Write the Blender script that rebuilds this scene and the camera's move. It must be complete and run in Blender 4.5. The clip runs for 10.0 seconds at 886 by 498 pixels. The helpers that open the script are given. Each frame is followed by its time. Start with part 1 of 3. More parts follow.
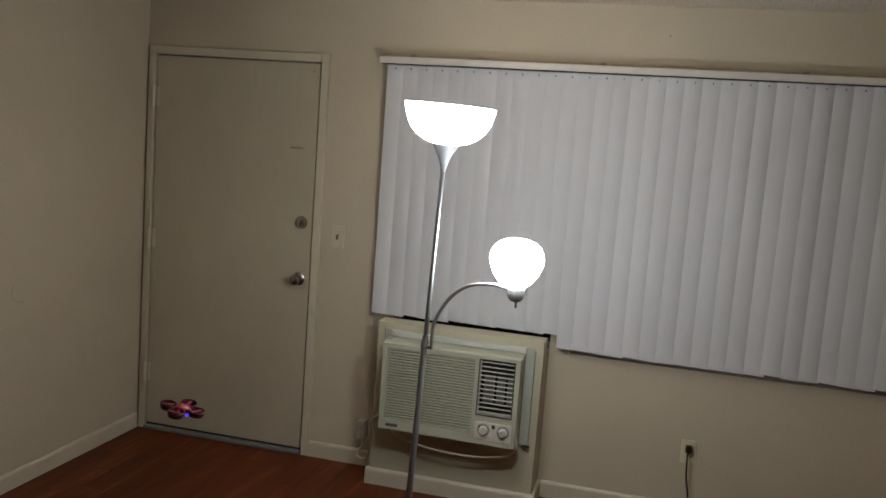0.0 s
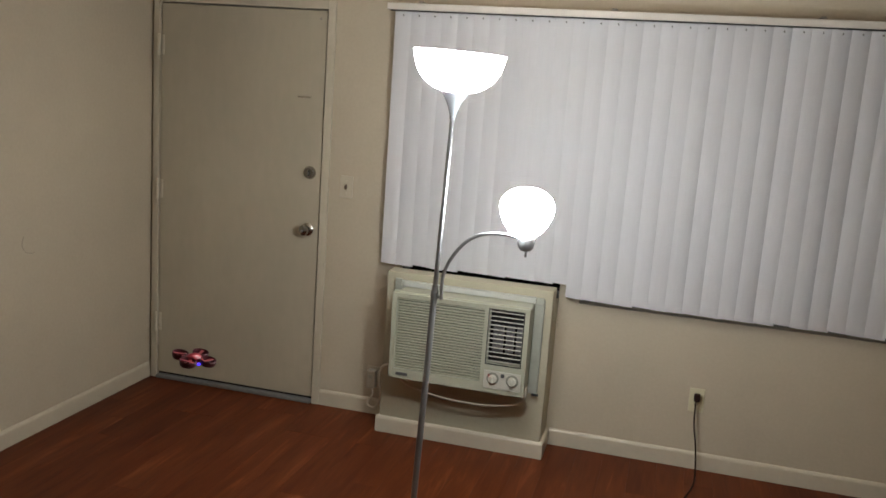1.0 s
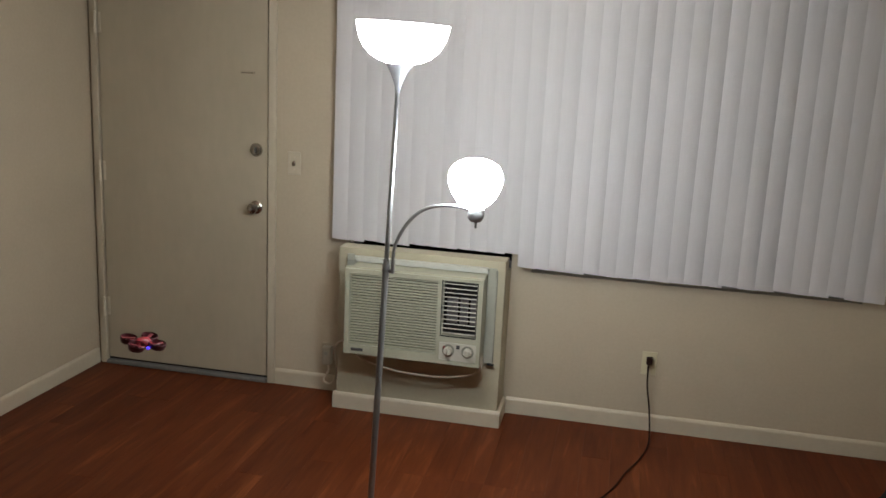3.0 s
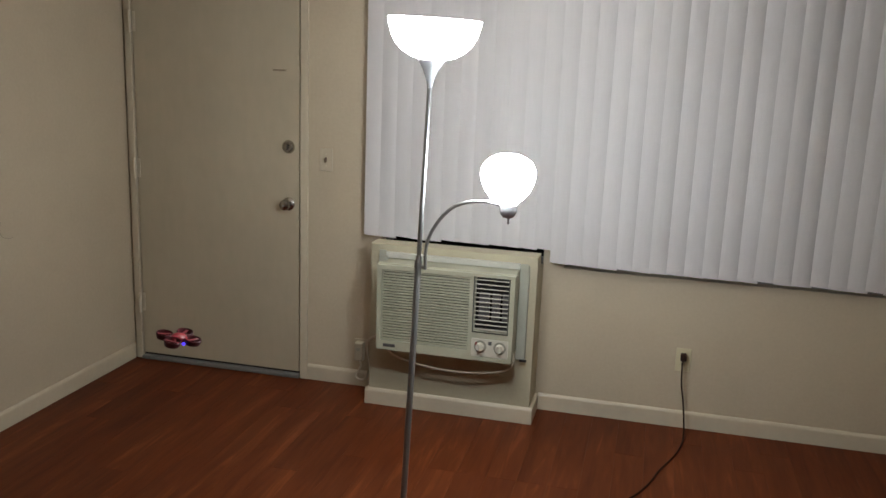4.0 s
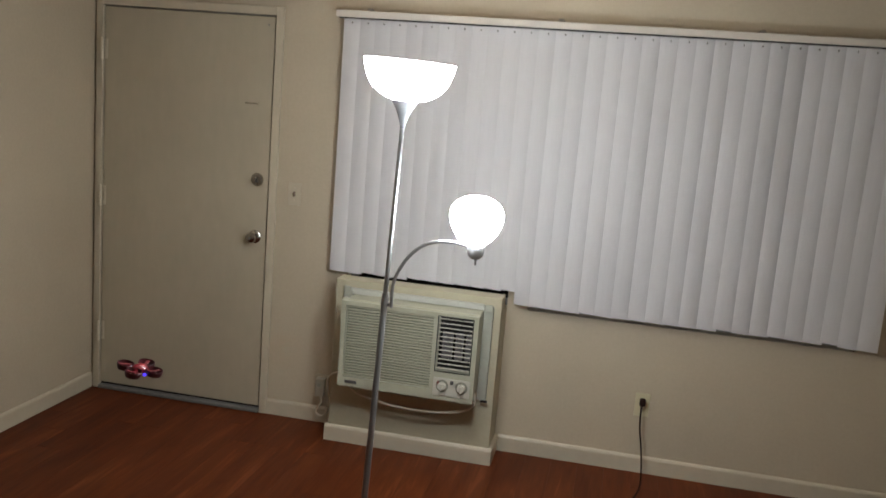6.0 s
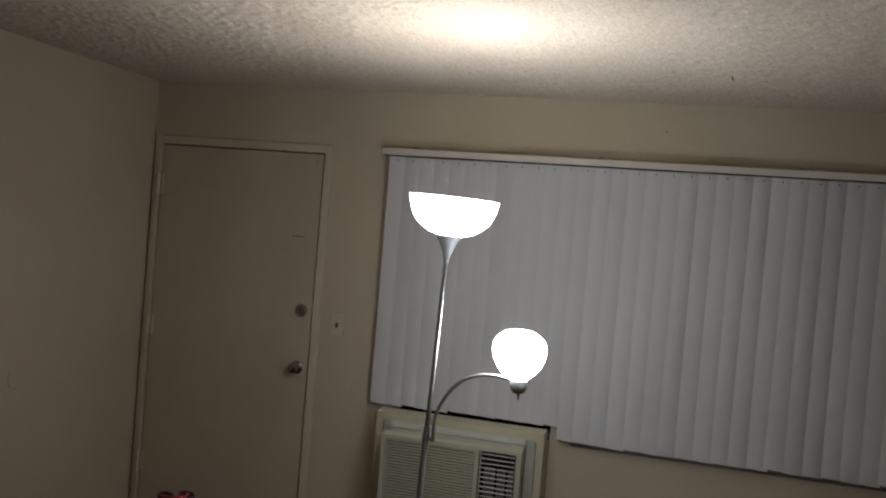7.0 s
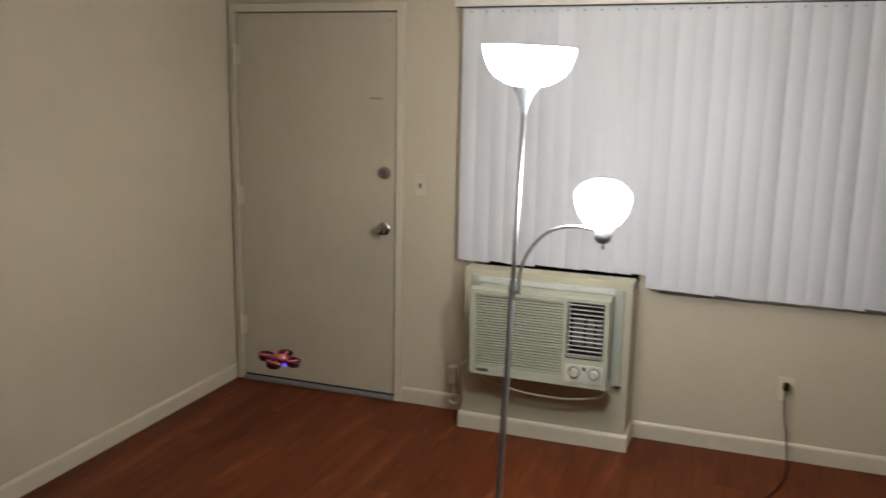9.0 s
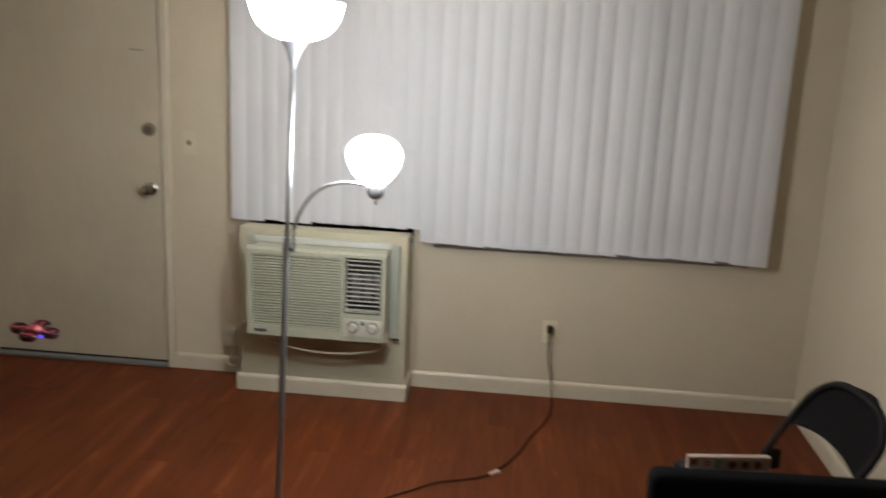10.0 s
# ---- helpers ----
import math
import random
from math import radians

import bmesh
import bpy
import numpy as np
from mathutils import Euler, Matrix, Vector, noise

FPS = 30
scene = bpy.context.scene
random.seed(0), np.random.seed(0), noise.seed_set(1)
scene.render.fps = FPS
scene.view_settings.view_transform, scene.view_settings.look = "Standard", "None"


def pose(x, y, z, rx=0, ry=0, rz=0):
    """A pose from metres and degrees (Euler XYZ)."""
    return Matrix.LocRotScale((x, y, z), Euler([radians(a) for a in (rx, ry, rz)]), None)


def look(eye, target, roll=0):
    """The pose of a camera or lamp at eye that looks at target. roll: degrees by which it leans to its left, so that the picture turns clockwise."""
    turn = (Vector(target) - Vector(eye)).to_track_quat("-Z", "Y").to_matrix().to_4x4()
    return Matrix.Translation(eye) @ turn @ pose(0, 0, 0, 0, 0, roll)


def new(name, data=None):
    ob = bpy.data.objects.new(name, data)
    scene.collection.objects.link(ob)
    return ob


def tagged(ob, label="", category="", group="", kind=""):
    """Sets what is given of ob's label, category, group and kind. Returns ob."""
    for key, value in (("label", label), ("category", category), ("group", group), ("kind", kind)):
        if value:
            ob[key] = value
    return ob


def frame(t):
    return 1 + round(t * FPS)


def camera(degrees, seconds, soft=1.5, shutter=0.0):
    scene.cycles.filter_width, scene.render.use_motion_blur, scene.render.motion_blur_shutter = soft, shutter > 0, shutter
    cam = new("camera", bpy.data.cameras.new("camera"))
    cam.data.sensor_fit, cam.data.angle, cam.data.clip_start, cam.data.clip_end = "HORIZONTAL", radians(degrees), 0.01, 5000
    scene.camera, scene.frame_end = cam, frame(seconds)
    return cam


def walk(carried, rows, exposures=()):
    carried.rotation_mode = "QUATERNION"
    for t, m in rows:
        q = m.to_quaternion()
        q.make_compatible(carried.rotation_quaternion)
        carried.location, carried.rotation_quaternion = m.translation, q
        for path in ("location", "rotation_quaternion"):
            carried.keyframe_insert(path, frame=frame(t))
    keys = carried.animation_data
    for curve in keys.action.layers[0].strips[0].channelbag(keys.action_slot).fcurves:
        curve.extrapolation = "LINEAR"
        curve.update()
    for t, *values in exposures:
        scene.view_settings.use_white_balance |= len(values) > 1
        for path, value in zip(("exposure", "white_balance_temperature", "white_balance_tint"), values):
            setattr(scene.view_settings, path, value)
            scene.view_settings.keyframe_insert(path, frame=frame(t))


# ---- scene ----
cam = camera(54.0, 10.0, shutter=0.4)
PATH = [
    (0, (2.736, -4.121, 1.707), (2.243, -2.199, 1.456), 4.3),
    (0.5, (2.731, -4.115, 1.704), (2.222, -2.206, 1.396), 3.9),
    (1, (2.729, -4.111, 1.701), (2.23, -2.208, 1.337), 4.1),
    (1.5, (2.733, -4.104, 1.698), (2.305, -2.193, 1.292), 3.8),
    (2, (2.739, -4.097, 1.697), (2.391, -2.173, 1.275), 3.5),
    (2.2, (2.741, -4.096, 1.697), (2.402, -2.17, 1.276), 3.5),
    (3.3, (2.739, -4.1, 1.699), (2.315, -2.19, 1.281), 2.5),
    (3.5, (2.738, -4.099, 1.699), (2.295, -2.195, 1.279), 2.4),
    (4, (2.732, -4.095, 1.698), (2.274, -2.197, 1.268), 2.2),
    (4.5, (2.728, -4.095, 1.697), (2.295, -2.192, 1.257), 2.6),
    (5, (2.726, -4.101, 1.7), (2.325, -2.189, 1.269), 3.6),
    (5.2, (2.726, -4.104, 1.701), (2.335, -2.188, 1.283), 3.9),
    (6.3, (2.719, -4.128, 1.711), (2.328, -2.186, 1.436), 5.0),
    (6.5, (2.718, -4.134, 1.713), (2.305, -2.188, 1.5), 5.1),
    (6.8, (2.715, -4.142, 1.716), (2.255, -2.199, 1.607), 4.6),
    (7, (2.712, -4.146, 1.717), (2.213, -2.21, 1.666), 4.8),
    (7.3, (2.703, -4.144, 1.717), (2.122, -2.23, 1.708), 4.3),
    (7.5, (2.697, -4.141, 1.717), (2.034, -2.254, 1.699), 4.0),
    (7.8, (2.69, -4.133, 1.714), (1.885, -2.304, 1.629), 2.9),
    (8, (2.689, -4.128, 1.713), (1.808, -2.341, 1.539), 2.4),
    (8.2, (2.692, -4.123, 1.711), (1.787, -2.358, 1.462), 1.2),
    (8.4, (2.699, -4.12, 1.709), (1.81, -2.355, 1.403), 1.1),
    (8.5, (2.704, -4.119, 1.708), (1.838, -2.347, 1.379), 1.1),
    (8.8, (2.72, -4.119, 1.707), (1.962, -2.305, 1.341), 0.9),
    (9, (2.731, -4.121, 1.706), (2.067, -2.274, 1.324), 1.1),
    (9.5, (2.748, -4.124, 1.706), (2.306, -2.217, 1.3), 1.4),
    (9.8, (2.753, -4.122, 1.705), (2.455, -2.191, 1.279), 2.0),
    (10, (2.755, -4.121, 1.705), (2.584, -2.183, 1.243), 2.6),
]

# ---- exposure of the walk ----
EXPOSURES = [(0.0, -0.55), (0.25, -0.15), (0.5, -0.02), (1.0, 0.05), (2.0, 0.03), (3.5, 0.00), (5.0, 0.02), (5.6, 0.02),
             (6.3, -0.17), (6.5, -0.48), (7.0, -1.33), (7.5, -1.33), (7.8, -1.15), (8.0, -0.74), (8.3, -0.28), (8.5, -0.20), (8.8, 0.15),
             (9.0, 0.22), (10.0, 0.25)]
walk(cam, [(t, look(eye, target, roll)) for t, eye, target, roll in PATH], EXPOSURES)

# ---- light ----
ROOM_X, ROOM_Y, ROOM_Z = 4.15, -5.6, 2.372
UPPER_GLOW, LOWER_GLOW = 45.0, 116.0
UPPER_BULB = 21.0
world = bpy.data.worlds.new("night")
world.use_nodes = True
world.node_tree.nodes["Background"].inputs[0].default_value = (0.02, 0.022, 0.03, 1)
world.node_tree.nodes["Background"].inputs[1].default_value = 0.3
scene.world = world


# ---- materials ----
def material(name, color, rough=0.6, metal=0.0, spread=0.0, grain=40.0, bump=0.0, bump_scale=200.0, stain=0.0,
             stain_scale=1.5, stretch=(1, 1, 1), specular=0.5, random=0.0, coat=0.0, emit=0.0, emit_color=None):
    m = bpy.data.materials.new(name)
    m.use_nodes = True
    nt = m.node_tree
    b = nt.nodes["Principled BSDF"]
    b.inputs["Base Color"].default_value = (*color, 1)
    b.inputs["Roughness"].default_value = rough
    b.inputs["Metallic"].default_value = metal
    b.inputs["Specular IOR Level"].default_value = specular
    b.inputs["Coat Weight"].default_value = coat
    if emit:
        b.inputs["Emission Color"].default_value = (*(emit_color or color), 1)
        b.inputs["Emission Strength"].default_value = emit
    tc = nt.nodes.new("ShaderNodeTexCoord")
    mp = nt.nodes.new("ShaderNodeMapping")
    mp.inputs["Scale"].default_value = stretch
    nt.links.new(tc.outputs["Object"], mp.inputs["Vector"])
    factors = []
    if spread:
        n = nt.nodes.new("ShaderNodeTexNoise")
        n.inputs["Scale"].default_value, n.inputs["Detail"].default_value = grain, 6
        nt.links.new(mp.outputs[0], n.inputs["Vector"])
        factors.append((n.outputs["Fac"], spread))
    if stain:
        n = nt.nodes.new("ShaderNodeTexNoise")
        n.inputs["Scale"].default_value, n.inputs["Detail"].default_value = stain_scale, 4
        n.inputs["Roughness"].default_value = 0.65
        nt.links.new(tc.outputs["Object"], n.inputs["Vector"])
        factors.append((n.outputs["Fac"], stain))
    if random:
        o = nt.nodes.new("ShaderNodeObjectInfo")
        factors.append((o.outputs["Random"], random))
    last = None
    for out, amount in factors:
        r = nt.nodes.new("ShaderNodeMapRange")
        r.inputs["From Min"].default_value, r.inputs["From Max"].default_value = 0.25, 0.75
        r.inputs["To Min"].default_value, r.inputs["To Max"].default_value = 1 - amount, 1 + amount
        nt.links.new(out, r.inputs["Value"])
        if last is None:
            last = r.outputs[0]
        else:
            k = nt.nodes.new("ShaderNodeMath")
            k.operation = "MULTIPLY"
            nt.links.new(last, k.inputs[0])
            nt.links.new(r.outputs[0], k.inputs[1])
            last = k.outputs[0]
    if last is not None:
        v = nt.nodes.new("ShaderNodeVectorMath")
        v.operation = "SCALE"
        v.inputs[0].default_value = color
        nt.links.new(last, v.inputs["Scale"])
        nt.links.new(v.outputs[0], b.inputs["Base Color"])
    if bump:
        n = nt.nodes.new("ShaderNodeTexNoise")
        n.inputs["Scale"].default_value, n.inputs["Detail"].default_value = bump_scale, 3
        nt.links.new(mp.outputs[0], n.inputs["Vector"])
        bp = nt.nodes.new("ShaderNodeBump")
        bp.inputs["Strength"].default_value, bp.inputs["Distance"].default_value = bump, 0.004
        nt.links.new(n.outputs["Fac"], bp.inputs["Height"])
        nt.links.new(bp.outputs[0], b.inputs["Normal"])
    return m


WALL = material("cream_wall_paint", (0.492, 0.421, 0.312), 0.75, spread=0.03, grain=60, bump=0.12, bump_scale=90, stain=0.06, specular=0.3)
TRIM = material("cream_gloss_paint", (0.534, 0.472, 0.358), 0.42, spread=0.03, grain=30, bump=0.12, bump_scale=60, stain=0.05, stain_scale=4)
# Yellower than the walls, and darkened for the light's fall-off low down.
BOX_PAINT = material("shaded_cream_paint", (0.428, 0.390, 0.278), 0.6, spread=0.03, grain=50, bump=0.15, bump_scale=80, stain=0.05, stain_scale=3)
DOOR = material("cream_door_paint", (0.452, 0.396, 0.294), 0.45, spread=0.03, grain=25, bump=0.10, bump_scale=50, stain=0.07, stain_scale=2.2, stretch=(1, 1, 0.3))
VINYL = material("white_vinyl", (0.893, 0.880, 0.884), 0.55, spread=0.018, grain=70, random=0.015, stretch=(1, 1, 0.1))
RAIL = material("painted_rail", (0.60, 0.555, 0.485), 0.4, spread=0.04, grain=20, stain=0.06, stain_scale=3)
CLIP = material("dark_clip", (0.28, 0.26, 0.23), 0.6, spread=0.1)
# Near-black for shaded gaps and for the slab under the planks.
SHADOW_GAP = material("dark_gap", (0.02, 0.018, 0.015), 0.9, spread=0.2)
# Yellow-green ivory, darkened to carry some of the unit's shade.
AC_CASE = material("shaded_ivory_plastic", (0.378, 0.374, 0.283), 0.45, spread=0.03, grain=50, stain=0.05, stain_scale=5, bump=0.05, bump_scale=400)
AC_SLAT = material("ivory_louver_plastic", (0.368, 0.364, 0.274), 0.5, spread=0.04, grain=50)
AC_DARK = material("dark_duct", (0.012, 0.012, 0.013), 0.7, spread=0.3, grain=30)
# Filter brown taken nearly black for the shade behind the louvers.
AC_BACK = material("shadowed_filter", (0.035, 0.032, 0.024), 0.9, spread=0.2, grain=300)
AC_SIDE = material("grey_side_curtain", (0.35, 0.355, 0.295), 0.6, spread=0.05, grain=40)
AC_FLANGE = material("pale_grey_flange", (0.46, 0.465, 0.42), 0.6, spread=0.04, grain=40)
# Vane grey with the shade inside the vent put into the colour.
AC_VANE = material("shaded_grey_vane", (0.15, 0.14, 0.15), 0.6, spread=0.1)
AC_PLATE = material("control_plate", (0.50, 0.48, 0.40), 0.4, spread=0.03)
BADGE = material("grey_badge", (0.10, 0.10, 0.10), 0.35, metal=0.4, spread=0.1)
RED_INK = material("red_ink", (0.21, 0.05, 0.042), 0.6, spread=0.05)
STEEL = material("brushed_nickel", (0.36, 0.355, 0.35), 0.40, metal=1.0, spread=0.06, grain=60, stretch=(1, 1, 0.05))
DARK_STEEL = material("brushed_dark_nickel", (0.27, 0.265, 0.26), 0.42, metal=0.65, spread=0.08, grain=60, stretch=(1, 1, 0.05))
CONE_STEEL = material("satin_nickel", (0.20, 0.20, 0.205), 0.6, metal=0.4, spread=0.06, grain=60, stretch=(1, 1, 0.05))
CHROME = material("worn_chrome", (0.40, 0.38, 0.35), 0.24, metal=1.0, spread=0.08, grain=40)
HINGE = material("painted_hinge", (0.64, 0.58, 0.46), 0.4, spread=0.08, grain=90)
THRESHOLD = material("grey_aluminium", (0.20, 0.20, 0.19), 0.65, metal=0.3, spread=0.12, grain=60)
PLATE = material("ivory_plate", (0.58, 0.53, 0.355), 0.35, spread=0.03)
SWITCH_PLATE = material("painted_switch_plate", (0.505, 0.445, 0.335), 0.4, spread=0.03)
PLUG_BODY = material("beige_plug_plastic", (0.44, 0.41, 0.32), 0.45, spread=0.05, grain=60)
BROWN_TOGGLE = material("brown_toggle", (0.12, 0.08, 0.05), 0.4, spread=0.1)
WHITE_CORD = material("white_cord", (0.56, 0.505, 0.40), 0.5, spread=0.05, grain=60)
BLACK_CORD = material("dark_brown_cord", (0.022, 0.010, 0.007), 0.8, specular=0.12, spread=0.2)
CONNECTOR = material("pinkish_connector", (0.50, 0.36, 0.30), 0.5, spread=0.05)
BLACK_PLASTIC = material("black_plastic", (0.012, 0.012, 0.013), 0.4, spread=0.2, grain=30)
BLACK_FABRIC = material("black_fabric", (0.005, 0.005, 0.006), 0.95, specular=0.08, spread=0.3, grain=200, bump=0.3, bump_scale=500)
NIGHT_GLASS = material("night_glass", (0.01, 0.011, 0.014), 0.04, spread=0.05)
SCREEN = material("dark_screen", (0.006, 0.006, 0.007), 0.15, spread=0.2)
CHAIR_METAL = material("black_enamel", (0.008, 0.006, 0.006), 0.75, specular=0.2, spread=0.15, grain=25)
DRONE_RED = material("red_plastic", (0.23, 0.012, 0.022), 0.35, spread=0.08, coat=0.15)
DRONE_DARK = material("dark_red_guard", (0.060, 0.006, 0.010), 0.4, spread=0.15)
BLUE_LED = material("blue_led", (0.05, 0.05, 0.9), 0.4, emit=1.6, emit_color=(0.08, 0.04, 1.0), spread=0.02)
ROTOR = material("pink_red_rotor", (0.15, 0.018, 0.024), 0.35, spread=0.1)
CARD = material("white_printed_card", (0.38, 0.30, 0.25), 0.5, spread=0.06)
PHOTO = material("brown_photo_print", (0.24, 0.15, 0.11), 0.5, spread=0.15, grain=60)
TEAL_INK = material("teal_ink", (0.12, 0.16, 0.15), 0.5, spread=0.05)
# Brown tone of the strip along the door's small bar.
BAR_MARK = material("brown_bar_mark", (0.23, 0.19, 0.14), 0.7, spread=0.25, grain=150)
DIAL = material("printed_dial", (0.25, 0.245, 0.20), 0.5, spread=0.1, grain=200)
SCUFF = material("scuff", (0.36, 0.31, 0.24), 0.8, spread=0.2)
GLASS_UP = material("lit_frosted_glass", (0.9, 0.9, 0.9), 0.3, emit=UPPER_GLOW, emit_color=(0.955, 0.98, 1.0), spread=0.01)
GLASS_LOW = material("lit_opal_glass", (0.9, 0.9, 0.9), 0.3, emit=LOWER_GLOW, emit_color=(0.87, 0.945, 1.0), spread=0.01)
BULB = material("lit_bulb", (0.9, 0.9, 0.9), 0.3, emit=60.0, emit_color=(1.0, 0.95, 0.88), spread=0.01)


def plank_material():
    m = material("red_brown_laminate", (0.12, 0.036, 0.014), 0.45, specular=0.12)
    nt = m.node_tree
    b = nt.nodes["Principled BSDF"]
    tc, oi = nt.nodes.new("ShaderNodeTexCoord"), nt.nodes.new("ShaderNodeObjectInfo")
    shift = nt.nodes.new("ShaderNodeVectorMath")
    shift.operation = "MULTIPLY_ADD"
    wide = nt.nodes.new("ShaderNodeCombineXYZ")
    for i in range(3):
        nt.links.new(oi.outputs["Random"], wide.inputs[i])
    nt.links.new(wide.outputs[0], shift.inputs[0])
    shift.inputs[1].default_value = (37.0, 53.0, 11.0)
    nt.links.new(tc.outputs["Object"], shift.inputs[2])
    layers = []
    for scale, stretch, detail, warp in ((7.0, (1, 0.12, 1), 4, 1.6), (30.0, (1, 0.09, 1), 6, 1.2), (2.6, (1, 0.30, 1), 3, 0.6)):
        mp = nt.nodes.new("ShaderNodeMapping")
        mp.inputs["Scale"].default_value = stretch
        nt.links.new(shift.outputs[0], mp.inputs["Vector"])
        n = nt.nodes.new("ShaderNodeTexNoise")
        n.inputs["Scale"].default_value, n.inputs["Detail"].default_value = scale, detail
        n.inputs["Distortion"].default_value = warp
        nt.links.new(mp.outputs[0], n.inputs["Vector"])
        layers.append(n.outputs["Fac"])
    mix = None
    for out, weight in zip(layers, (0.40, 0.30, 0.30)):
        k = nt.nodes.new("ShaderNodeMath")
        k.operation = "MULTIPLY_ADD"
        k.inputs[1].default_value = weight
        nt.links.new(out, k.inputs[0])
        if mix is None:
            k.inputs[2].default_value = 0.0
        else:
            nt.links.new(mix, k.inputs[2])
        mix = k.outputs[0]
    k = nt.nodes.new("ShaderNodeMath")
    k.operation = "MULTIPLY_ADD"
    k.inputs[1].default_value = 0.035
    nt.links.new(oi.outputs["Random"], k.inputs[0])
    nt.links.new(mix, k.inputs[2])
    ramp = nt.nodes.new("ShaderNodeValToRGB")
    e = ramp.color_ramp.elements
    e[0].position, e[0].color = 0.37, (0.062, 0.0135, 0.0042, 1)
    e[1].position, e[1].color = 0.70, (0.225, 0.066, 0.0215, 1)
    mid = ramp.color_ramp.elements.new(0.57)
    mid.color = (0.118, 0.0285, 0.0088, 1)
    nt.links.new(k.outputs[0], ramp.inputs[0])
    nt.links.new(ramp.outputs[0], b.inputs["Base Color"])
    bp = nt.nodes.new("ShaderNodeBump")
    bp.inputs["Strength"].default_value, bp.inputs["Distance"].default_value = 0.15, 0.001
    nt.links.new(layers[1], bp.inputs["Height"])
    nt.links.new(bp.outputs[0], b.inputs["Normal"])
    return m


def popcorn_material():
    # The colour speckle stands in for shade in the pits between lumps.
    m = material("popcorn_ceiling", (0.60, 0.528, 0.44), 0.95, spread=0.22, grain=95, stain=0.06, stain_scale=1.2, specular=0.1)
    nt = m.node_tree
    b = nt.nodes["Principled BSDF"]
    tc = nt.nodes.new("ShaderNodeTexCoord")
    n = nt.nodes.new("ShaderNodeTexNoise")
    n.inputs["Scale"].default_value, n.inputs["Detail"].default_value = 110, 3
    nt.links.new(tc.outputs["Object"], n.inputs["Vector"])
    bp = nt.nodes.new("ShaderNodeBump")
    bp.inputs["Strength"].default_value, bp.inputs["Distance"].default_value = 0.4, 0.004
    nt.links.new(n.outputs["Fac"], bp.inputs["Height"])
    nt.links.new(bp.outputs[0], b.inputs["Normal"])
    return m


PLANK, POPCORN = plank_material(), popcorn_material()


# ---- mesh helpers ----
def finish(bm, name, mat, smooth=False):
    bmesh.ops.recalc_face_normals(bm, faces=bm.faces[:])
    me = bpy.data.meshes.new(name)
    bm.to_mesh(me)
    bm.free()
    me.materials.append(mat)
    if smooth:
        for p in me.polygons:
            p.use_smooth = True
        me.set_sharp_from_angle(angle=radians(42))
    return me


def part(name, bm, mat, parent=None, label="", smooth=False):
    ob = new(name, finish(bm, name, mat, smooth))
    if parent is not None:
        ob.parent = parent
    if label:
        ob["label"] = label
    return ob


def thing(name, label, category, group="", at=(0, 0, 0)):
    ob = new(name)
    ob.location = at
    ob.empty_display_size = 0.05
    return tagged(ob, label, category, group)


def add_box(bm, x0, x1, y0, y1, z0, z1, bevel=0.0, segments=2):
    made = bmesh.ops.create_cube(bm, size=1.0, matrix=Matrix.Translation(((x0 + x1) / 2, (y0 + y1) / 2, (z0 + z1) / 2))
                                 @ Matrix.Diagonal((x1 - x0, y1 - y0, z1 - z0, 1)))
    if bevel:
        edges = list({e for v in made["verts"] for e in v.link_edges})
        bmesh.ops.bevel(bm, geom=edges, offset=bevel, segments=segments, affect="EDGES", profile=0.5)
    return bm


def box(x0, x1, y0, y1, z0, z1, bevel=0.0, segments=2):
    return add_box(bmesh.new(), x0, x1, y0, y1, z0, z1, bevel, segments)


def lathe(profile, segments=48, m=None, bm=None):
    """A turned body about z from (radius, height) pairs."""
    bm = bm or bmesh.new()
    m = m or Matrix()
    rings = []
    for r, z in profile:
        if r < 1e-5:
            rings.append([bm.verts.new(m @ Vector((0, 0, z)))])
        else:
            rings.append([bm.verts.new(m @ Vector((r * math.cos(a), r * math.sin(a), z)))
                          for a in (2 * math.pi * i / segments for i in range(segments))])
    for a, b in zip(rings, rings[1:]):
        for i in range(segments):
            j = (i + 1) % segments
            if len(a) == 1 and len(b) == 1:
                continue
            if len(a) == 1:
                bm.faces.new((a[0], b[i], b[j]))
            elif len(b) == 1:
                bm.faces.new((a[i], a[j], b[0]))
            else:
                bm.faces.new((a[i], a[j], b[j], b[i]))
    return bm


def smooth_line(points, steps=8):
    """A Catmull-Rom line through the points."""
    p = [Vector(q) for q in points]
    p = [2 * p[0] - p[1]] + p + [2 * p[-1] - p[-2]]
    out = []
    for i in range(1, len(p) - 2):
        for s in range(steps):
            t = s / steps
            out.append(0.5 * (2 * p[i] + (p[i + 1] - p[i - 1]) * t + (2 * p[i - 1] - 5 * p[i] + 4 * p[i + 1] - p[i + 2]) * t * t
                              + (3 * p[i] - p[i - 1] - 3 * p[i + 1] + p[i + 2]) * t ** 3))
    return out + [p[-2]]


